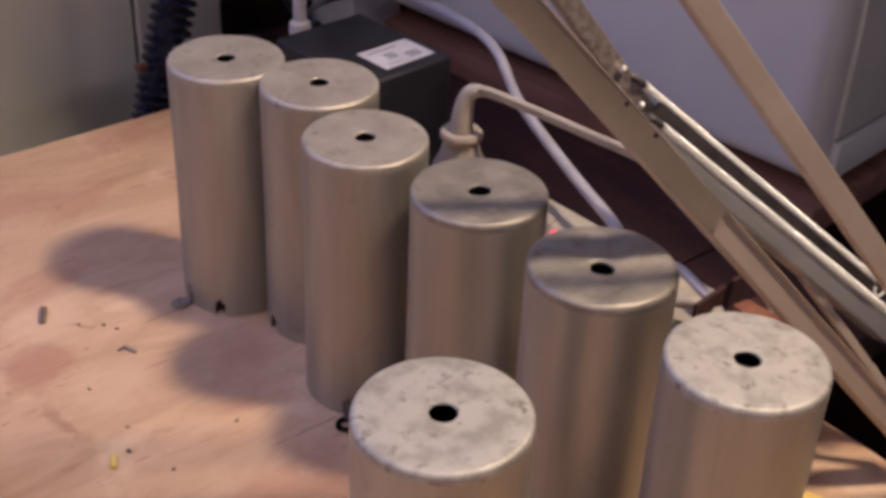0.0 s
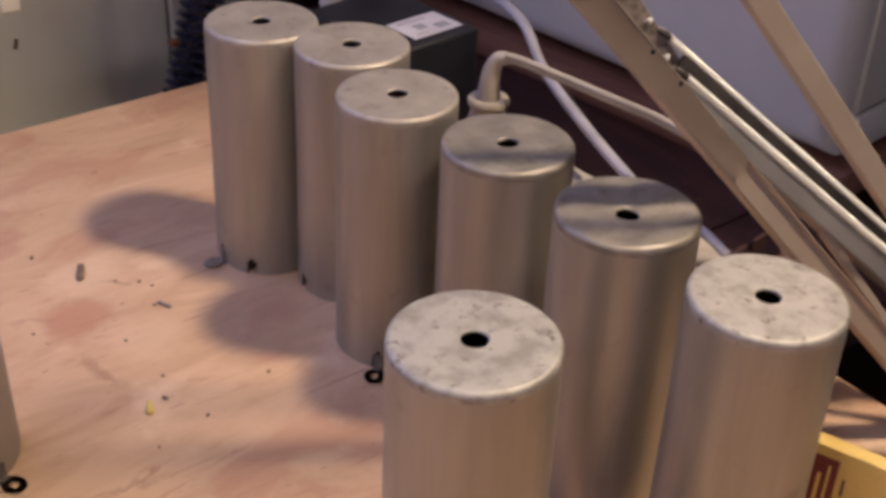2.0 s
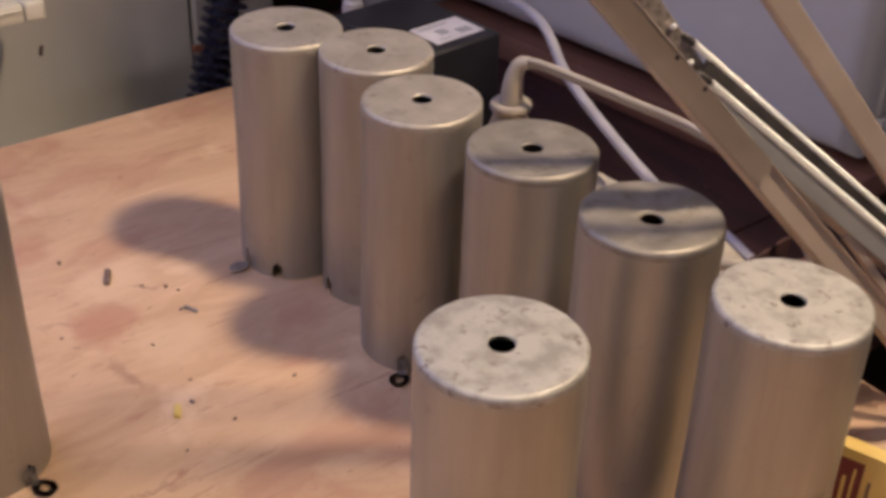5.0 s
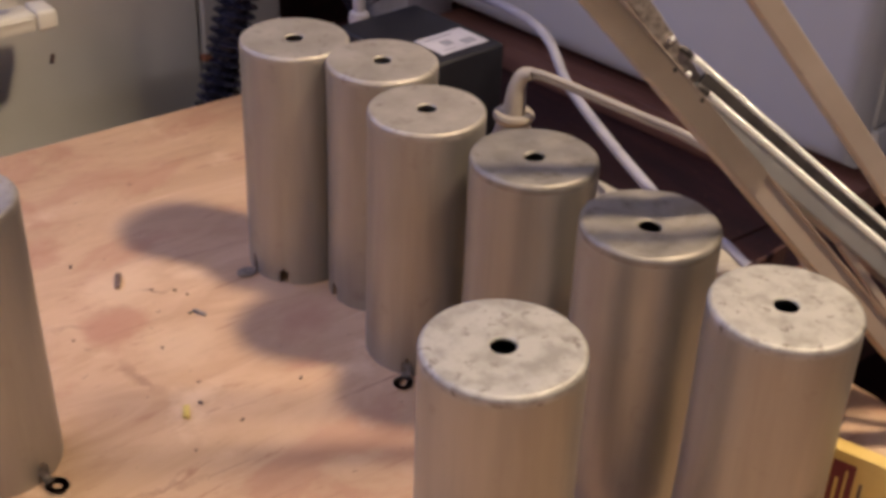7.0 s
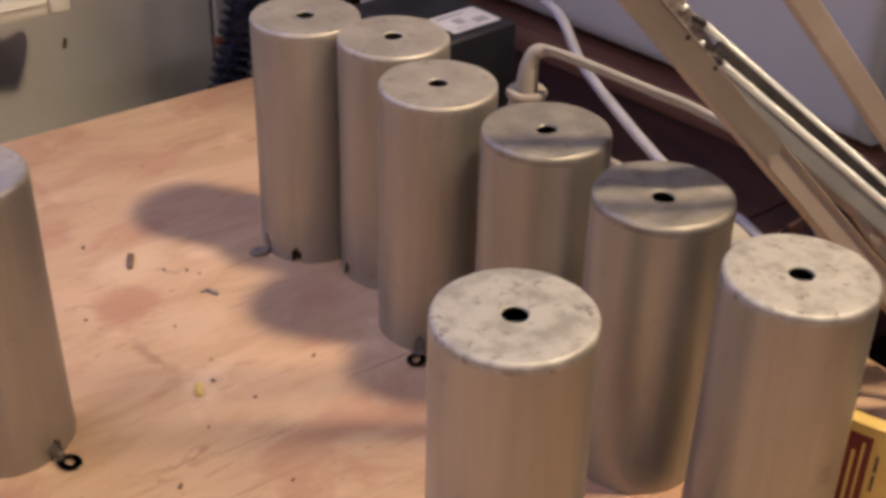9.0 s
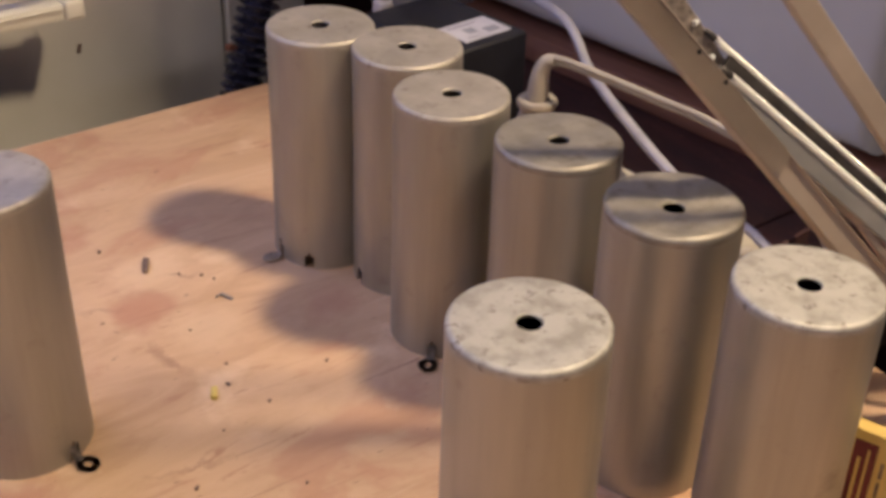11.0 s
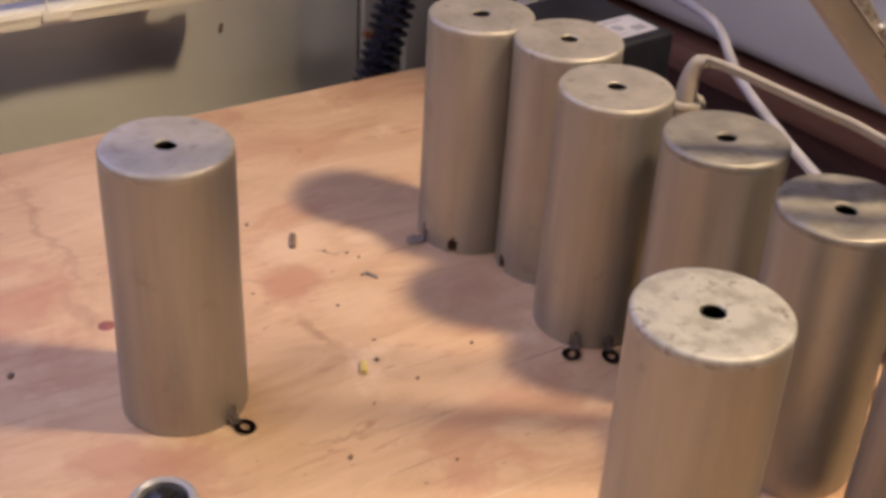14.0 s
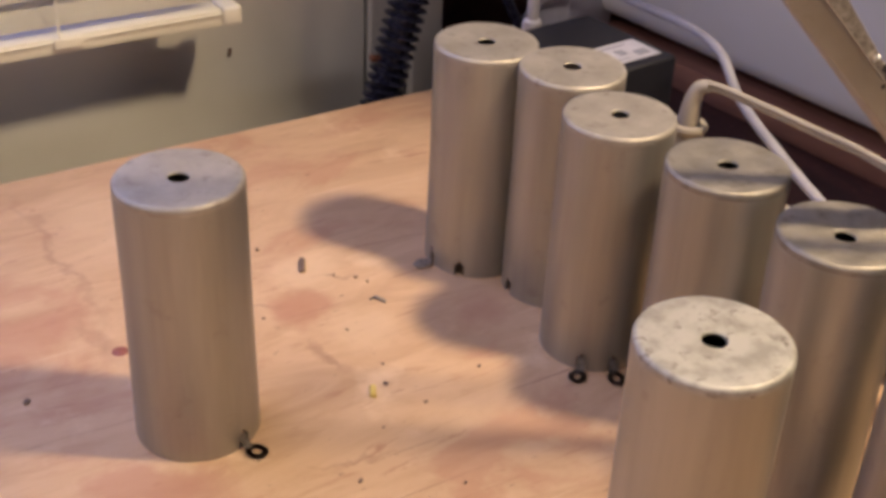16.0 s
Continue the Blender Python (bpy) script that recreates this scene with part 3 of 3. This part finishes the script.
cord = thing("mains_lead", "thick pale grey-white mains cord with a moulded plug", "cord", pose(0, 0, 0))
part("cable", tube(smooth_path([(0.3455, -0.0790, 0.0500), (0.3490, -0.0664, 0.0555), (0.3605, -0.0175, 0.0640), (0.3730, 0.0350, 0.0770), (0.3800, 0.0660, 0.0965), (0.3905, 0.1100, 0.0970), (0.4050, 0.1720, 0.0870), (0.4250, 0.2500, 0.0720), (0.440, 0.330, 0.03), (0.445, 0.372, -0.006)], 8), 0.0031, 14), CORD, cord)
part("plug_body", lathe([(0, 0.036), (0.015, 0.036), (0.015, 0.042), (0.009, 0.050), (0.0055, 0.0525), (0, 0.0525)], 28, None, (0.3450, -0.0810, 0.0)), CORD, cord)

cord2 = thing("short_cord", "pale flat cord trailing from the power strip", "cord", pose(0, 0, 0))
part("cable", tube(smooth_path([(0.352, -0.098, 0.040), (0.3500, -0.1101, 0.051), (0.3465, -0.1294, 0.050), (0.3425, -0.146, 0.046), (0.337, -0.170, 0.020), (0.333, -0.19, 0.004)], 8), 0.0027, 12), CORD, cord2)
cord3 = thing("short_cord", "pale round cord curving beside the power strip", "cord", pose(0, 0, 0))
part("cable", tube(smooth_path([(0.325, -0.118, 0.040), (0.3289, -0.1289, 0.050), (0.3365, -0.1402, 0.050), (0.343, -0.155, 0.040), (0.344, -0.175, 0.018), (0.342, -0.20, 0.004)], 8), 0.0034, 12), CREAM, cord3)

hang = thing("hanging_connector", "white cable end with a stepped collar standing behind the black box", "connector", pose(0.3285, 0.1942, 0.0))
part("cable", tube([(0.004, 0.004, 0.30), (0.002, 0.002, 0.18), (0, 0, 0.078)], 0.0042, 14), CORD, hang)
part("collar", lathe([(0.0042, 0.0830), (0.0066, 0.0815), (0.0072, 0.0780), (0.0070, 0.0735), (0.0056, 0.0715), (0.0054, 0.0680), (0.0028, 0.0655), (0.0024, 0.0600), (0.0, 0.0590)], 24), CORD, hang)
part("stem", lathe([(0.0020, 0.061), (0.0020, 0.0), (0, 0)], 12), CORD, hang)

box2 = tagged(part("white_carton", block(0.0, 0.0, 0.0, 0.05, 0.05, 0.10, 0.0012), LABEL, None, "", pose(0.4460, 0.3020, -0.0098, 0, 0, 6)),
              "small white carton standing on the dark desk", "carton")

block3 = thing("wooden_block", "red-brown cardboard piece leaning beside the power strip", "cardboard", pose(0.340, -0.204, 0.0, 0, 0, -8))
part("board", block(-0.010, 0.018, 0.0, 0.020, 0.048, 0.060, 0.0012), CARTON_BROWN, block3)
part("flap", block(-0.012, 0.055, 0.0, 0.030, 0.0575, 0.060, 0.0006), DESKWOOD, block3, "dark folded flap", pose(0, 0.004, 0, 0, 0, 14))

# ---- jointed desk lamp ----
lamp = thing("jointed_desk_lamp", "jointed metal desk lamp with sprung channel arms", "desk lamp", pose(0, 0, 0))
EYE_SIDE = Vector((-0.52, -0.62, 0.58))


def channel(name, a, b, width, depth, material, wall=0.0012, over=(0.0, 0.0), label="", lip=0.0):
    """A U-shaped metal arm from a to b whose open back is turned from the room's front; lip: a raised edge along one side."""
    m = along(a, b, EYE_SIDE)
    length = (Vector(b) - Vector(a)).length
    w = width / 2
    u = [(-w, -depth), (-w, -0.0006), (-w + 0.0006, 0.0), (w - 0.0006, 0.0), (w, -0.0006), (w, -depth), (w - wall, -depth), (w - wall, -wall), (-w + wall, -wall), (-w + wall, -depth)]
    if lip:
        u[3:5] = [(w - 0.0012, 0.0), (w - 0.0010, lip), (w - 0.0003, lip + 0.0003), (w, lip)]
    bm = bmesh.new()
    ends = [[bm.verts.new((x, y, z)) for y, z in u] for x in (-over[0], length + over[1])]
    for k in range(len(u)):
        j = (k + 1) % len(u)
        bm.faces.new((ends[0][k], ends[0][j], ends[1][j], ends[1][k]))
    bm.faces.new(ends[0])
    bm.faces.new(ends[1])
    return part(name, bm, material, lamp, label, m)


def coil(a, b, radius, wire, turns):
    a, b = Vector(a), Vector(b)
    m = along(a, b, EYE_SIDE)
    length = (b - a).length
    steps = turns * 14
    return tube([m @ Vector((length * k / steps, radius * math.cos(2 * math.pi * k / 14), radius * math.sin(2 * math.pi * k / 14))) for k in range(steps + 1)], wire, 6)


REAR_DIR, FRONT_DIR = Vector((-0.581, 0.342, 0.739)), Vector((-0.567, 0.296, 0.769))
THIN_A, THIN_B = Vector((0.3311, -0.1924, 0.0978)), Vector((0.3552, -0.221, 0.0545))
ARM_UP, ARM_LOW = Vector((0.1943, -0.1434, 0.2396)), Vector((0.3503, -0.2352, 0.0421))
FRONT_UP, FRONT_LOW = Vector((0.2310, -0.1918, 0.2455)), Vector((0.3360, -0.2467, 0.1030))
REAR_ELBOW, FRONT_ELBOW = ARM_UP + REAR_DIR * 0.165, FRONT_UP + FRONT_DIR * 0.180
PIVOT = Vector((0.4480, -0.2940, -0.0640))
channel("rear_arm", REAR_ELBOW, ARM_LOW - REAR_DIR * 0.150, 0.0110, 0.008, ARM, lip=0.0012)
channel("front_arm", FRONT_ELBOW, FRONT_LOW - FRONT_DIR * 0.205, 0.0096, 0.0045, ARM)
channel("spring_channel", (0.2349, -0.1358, 0.2197), (0.2650, -0.1517, 0.1755), 0.0080, 0.006, TAB, 0.0010, (0.10, 0.004), "tarnished metal channel that holds the spring hooks")
LOW_A, LOW_B = Vector((0.2618, -0.1555, 0.1725)), Vector((0.3703, -0.2158, 0.0668))
channel("lower_arm", LOW_A, LOW_B, 0.0105, 0.011, SILVER, 0.0012, (0.004, 0.006), "bright metal channel under the springs")
SPRINGS = ((Vector((0.2613, -0.1493, 0.1891)), Vector((0.3632, -0.2074, 0.0917))), (Vector((0.2607, -0.1611, 0.1769)), Vector((0.3678, -0.2198, 0.0757))))
mid_a, mid_b = (SPRINGS[0][0] + SPRINGS[1][0]) / 2, (SPRINGS[0][1] + SPRINGS[1][1]) / 2
m = along(mid_a, mid_b, EYE_SIDE)
# dark strip laid in for the shaded inside of the channel between the springs
part("spring_gap_shade", block(0.004, -0.0042, -0.0052, (mid_b - mid_a).length - 0.004, 0.0042, -0.0024, 0.0004), DARK_METAL, lamp, "added dark strip that stands for the shade between the springs", m)
for a, b in SPRINGS:
    part("spring", coil(a, b, 0.0012, 0.00048, 126), CHROME, lamp, "bright coiled steel spring")
channel("thin_bar", THIN_A, THIN_B, 0.0040, 0.004, ARM, 0.0008, (0.0, 0.03))
plate_a, plate_b = Vector((0.1922, -0.1443, 0.2386)), Vector((0.2684, -0.1890, 0.1468))
plate = along(plate_a, plate_b, EYE_SIDE)
span = (plate_b - plate_a).length
bm = bmesh.new()
rim = [(-0.010, 0.0046), (-0.010, -0.0058)] + [(span - 0.0045 + 0.0052 * math.cos(t), -0.0006 + 0.0052 * math.sin(t)) for t in (radians(d) for d in range(-90, 91, 12))]
bm.faces.new([bm.verts.new((x, y, 0.0010)) for x, y in rim])
bmesh.ops.solidify(bm, geom=bm.faces[:], thickness=0.0014)
part("cover_plate", bm, ARM, lamp, "tan metal plate with a rounded end", plate)
for x, y, z in ((0.2505, -0.1475, 0.1983), (0.2587, -0.1515, 0.1827)):
    part("rivet", lathe([(0, 0.0013), (0.0009, 0.0010), (0.0012, 0.0), (0.0012, -0.005), (0, -0.005)], 16), CHROME, lamp, "", along((x, y, z), Vector((x, y, z)) + Vector((0.3, -0.6, -0.5)), EYE_SIDE))
for x in (0.062, 0.080):
    part("slot_hole", lathe([(0, 0.0012), (0.0010, 0.0012), (0.0010, 0.0), (0, 0.0)], 12), DARK, lamp, "small dark hole", plate @ Matrix.Translation((x, 0.0038, 0.0)))
for a, b in SPRINGS:
    m = along(a, b, EYE_SIDE)
    length = (b - a).length
    part("spring_hook", tube([m @ Vector((-0.006, 0, -0.001)), m @ Vector((-0.003, 0, 0.0006)), m @ Vector((0.001, 0, 0))], 0.0014, 8), DARK_METAL, lamp, "dark end hook")
    hook = [m @ Vector((length - 0.001, 0, 0.0))] + [m @ Vector((length + 0.004 + 0.0028 * math.sin(t), 0.0028 * math.cos(t) - 0.0028, 0.0004)) for t in (k * 0.6 for k in range(9))]
    part("spring_hook", tube(hook, 0.0008, 8), CHROME, lamp)
part("spring_bracket", block(-0.012, -0.004, -0.0030, 0.050, 0.010, 0.0, 0.001), DARK_METAL, lamp, "dark bracket at the springs' foot", along(LOW_B, PIVOT, EYE_SIDE))
part("pivot_plate", block(-0.030, -0.004, -0.020, 0.030, 0.004, 0.020, 0.002), DARK_METAL, lamp, "dark joint plate", along(PIVOT, PIVOT + Vector((0.35, -0.25, 0.0))))
part("pole", tube([PIVOT, Vector((PIVOT.x, PIVOT.y, -0.40)), Vector((PIVOT.x, PIVOT.y, -0.735))], 0.010, 20), DARK_METAL, lamp)
part("base", lathe([(0, -0.750), (0.130, -0.750), (0.132, -0.742), (0.120, -0.730), (0.014, -0.722), (0, -0.722)], 48, None, (PIVOT.x, PIVOT.y, 0)), DARK_METAL, lamp, "dark round floor base")

# from the elbow up to the shade
HEAD = Vector((0.495, -0.36, 0.98))
elbow_mid = (REAR_ELBOW + FRONT_ELBOW) / 2
part("joint", block(-0.040, -0.004, -0.016, 0.040, 0.004, 0.016, 0.003), DARK_METAL, lamp, "dark elbow joint", along(elbow_mid, FRONT_ELBOW))
for foot in (REAR_ELBOW, FRONT_ELBOW):
    top = HEAD + Vector((0.03, -0.02, 0.085)) + (foot - elbow_mid) * 0.4
    part("upper_bar", tube([foot, foot.lerp(top, 0.5), top], 0.0035, 10), ARM, lamp)
aim = along(HEAD, HEAD + Vector((0.775, -0.41, 0.98)), (0, 1, 0)) @ pose(0, 0, 0, 0, 90, 0)
part("shade", lathe([(0.092, -0.030), (0.080, 0.020), (0.058, 0.065), (0.032, 0.090), (0.030, 0.125), (0, 0.128), (0, 0.126), (0.028, 0.123), (0.030, 0.088), (0.056, 0.062), (0.078, 0.018), (0.090, -0.030), (0.092, -0.030)], 40), ARM, lamp, "metal lamp shade", aim)

# ---- yellow carton ----
ang = math.degrees(math.atan2(-0.0151, 0.0049))
yellow = thing("yellow_carton", "thin yellow card carton with a maroon printed panel, standing on edge", "carton", pose(0.2552, -0.2540, 0.0, 0, 0, ang))
part("carton_body", block(0.0, 0.0, 0.0, 0.075, 0.0072, 0.0605, 0.0006), YELLOW, yellow)
panel = part("printed_panel", block(0.0030, -0.0004, 0.010, 0.0125, 0.0002, 0.0555), MAROON, yellow, "maroon printed panel")
for k, (x0, z0, x1, z1) in enumerate(((0.0052, 0.014, 0.0066, 0.047), (0.0088, 0.014, 0.0098, 0.052), (0.0150, 0.040, 0.0162, 0.048), (0.0150, 0.030, 0.0162, 0.038), (0.0190, 0.020, 0.0440, 0.024))):
    part("print_bar", block(x0, -0.0006, z0, x1, -0.0003, z1), YELLOW if k < 2 else CHIP_DARK, panel)

# ---- corrugated hose by the wall ----
hose = thing("corrugated_hose", "black corrugated hose hanging behind the table edge", "hose", along((0.2320, 0.332, -0.222), (0.3820, 0.338, 0.278), (0, 1, 0)))
x = 0.0
rings = []
while x < 0.58:
    rings += [(x, 0.0102), (x + 0.0012, 0.0152), (x + 0.0022, 0.0164), (x + 0.0034, 0.0152), (x + 0.0046, 0.0102)]
    x += 0.0075
part("tube", tube([(a, 0, 0) for a, _ in rings], [r for _, r in rings], 28), HOSE, hose)
part("tie", block(-0.0025, -0.0205, -0.0030, 0.0025, -0.0120, 0.0030, 0.0010), CARTON_BROWN, hose, "small tan tie end", Matrix.Translation((0.236, 0, 0)))
loop = thing("dark_cable", "dark blue-black cable looping behind the cans", "cable", pose(0, 0, 0))
part("cable", tube(smooth_path([(0.395, 0.380, 0.14), (0.405, 0.345, 0.055), (0.420, 0.335, 0.015), (0.445, 0.345, 0.000), (0.47, 0.365, -0.0055)], 8), 0.0045, 12), HOSE, loop)

# ---- small cap on the table ----
cap = thing("ring_cap", "grey metal ring with a glossy black knob in it", "cap", pose(-0.038, -0.0705, 0.0))
part("ring", lathe([(0.0110, 0.0), (0.0148, 0.0), (0.0150, 0.005), (0.0142, 0.0095), (0.0122, 0.0105), (0.0108, 0.0095), (0.0105, 0.003), (0.0110, 0.0)], 48), RING_GREY, cap)
part("knob", lathe([(0, 0.0125), (0.004, 0.0122), (0.0078, 0.0105), (0.0098, 0.007), (0.0104, 0.0)], 40), GLOSS_BLACK, cap, "glossy black knob")


# ---- crumbs and specks on the table ----
def crumb(name, x, y, l, w, h, turn, material, label, category):
    bm = block(-l / 2, -w / 2, 0.0, l / 2, w / 2, h, min(w, h) * 0.3, 2)
    for v in bm.verts:
        v.co += 0.12 * w * Vector((noise.noise(v.co * 700), noise.noise(v.co * 700 + Vector((3, 1, 2))), 0))
    return tagged(part(name, bm, material, None, "", pose(x, y, 0.0002, 0, 0, turn)), label, category, "crumbs on the table")


crumb("screw", 0.1060, 0.1018, 0.0135, 0.0033, 0.0026, 64, CHIP_DARK, "small dark screw lying on the plywood", "screw")
crumb("wire_offcut", 0.1290, 0.0498, 0.0085, 0.0020, 0.0014, -68, CHIP_GREY, "tiny grey wire offcut on the plywood", "offcut")
crumb("wire_offcut", 0.1262, 0.0530, 0.0050, 0.0012, 0.0010, 10, CHIP_GREY, "tiny grey wire offcut on the plywood", "offcut")
crumb("yellow_crumb", 0.0847, -0.0217, 0.0085, 0.0032, 0.0024, 62, CHIP_YELLOW, "small yellow plastic crumb on the plywood", "crumb")
for x, y, s in ((0.0938, -0.0186, 0.0022), (0.1043, -0.0410, 0.0016), (0.0478, -0.0763, 0.0022), (0.0896, -0.1007, 0.0015), (-0.0678, 0.0537, 0.0030),
                (0.0908, 0.1309, 0.0022), (0.1010, -0.0030, 0.0013), (0.0760, -0.0480, 0.0012), (0.1280, 0.0770, 0.0016), (0.1320, 0.0700, 0.0013),
                (0.0990, 0.0330, 0.0013), (0.0640, 0.0640, 0.0014), (0.1440, -0.0290, 0.0018), (0.1180, 0.0850, 0.0012)):
    crumb("dark_crumb", x, y, s * 1.2, s * 0.75, s * 0.5, 400 * x * y * 90, CHIP_DARK, "tiny dark crumb on the plywood", "crumb")
stain = tagged(part("stain_drop", lathe([(0, 0.0007), (0.0030, 0.0006), (0.0044, 0.0)], 20), RED_STAIN, None, "", pose(-0.0136, 0.0730, 0.0)),
               "dried red-brown drop on the plywood", "stain", "crumbs on the table")
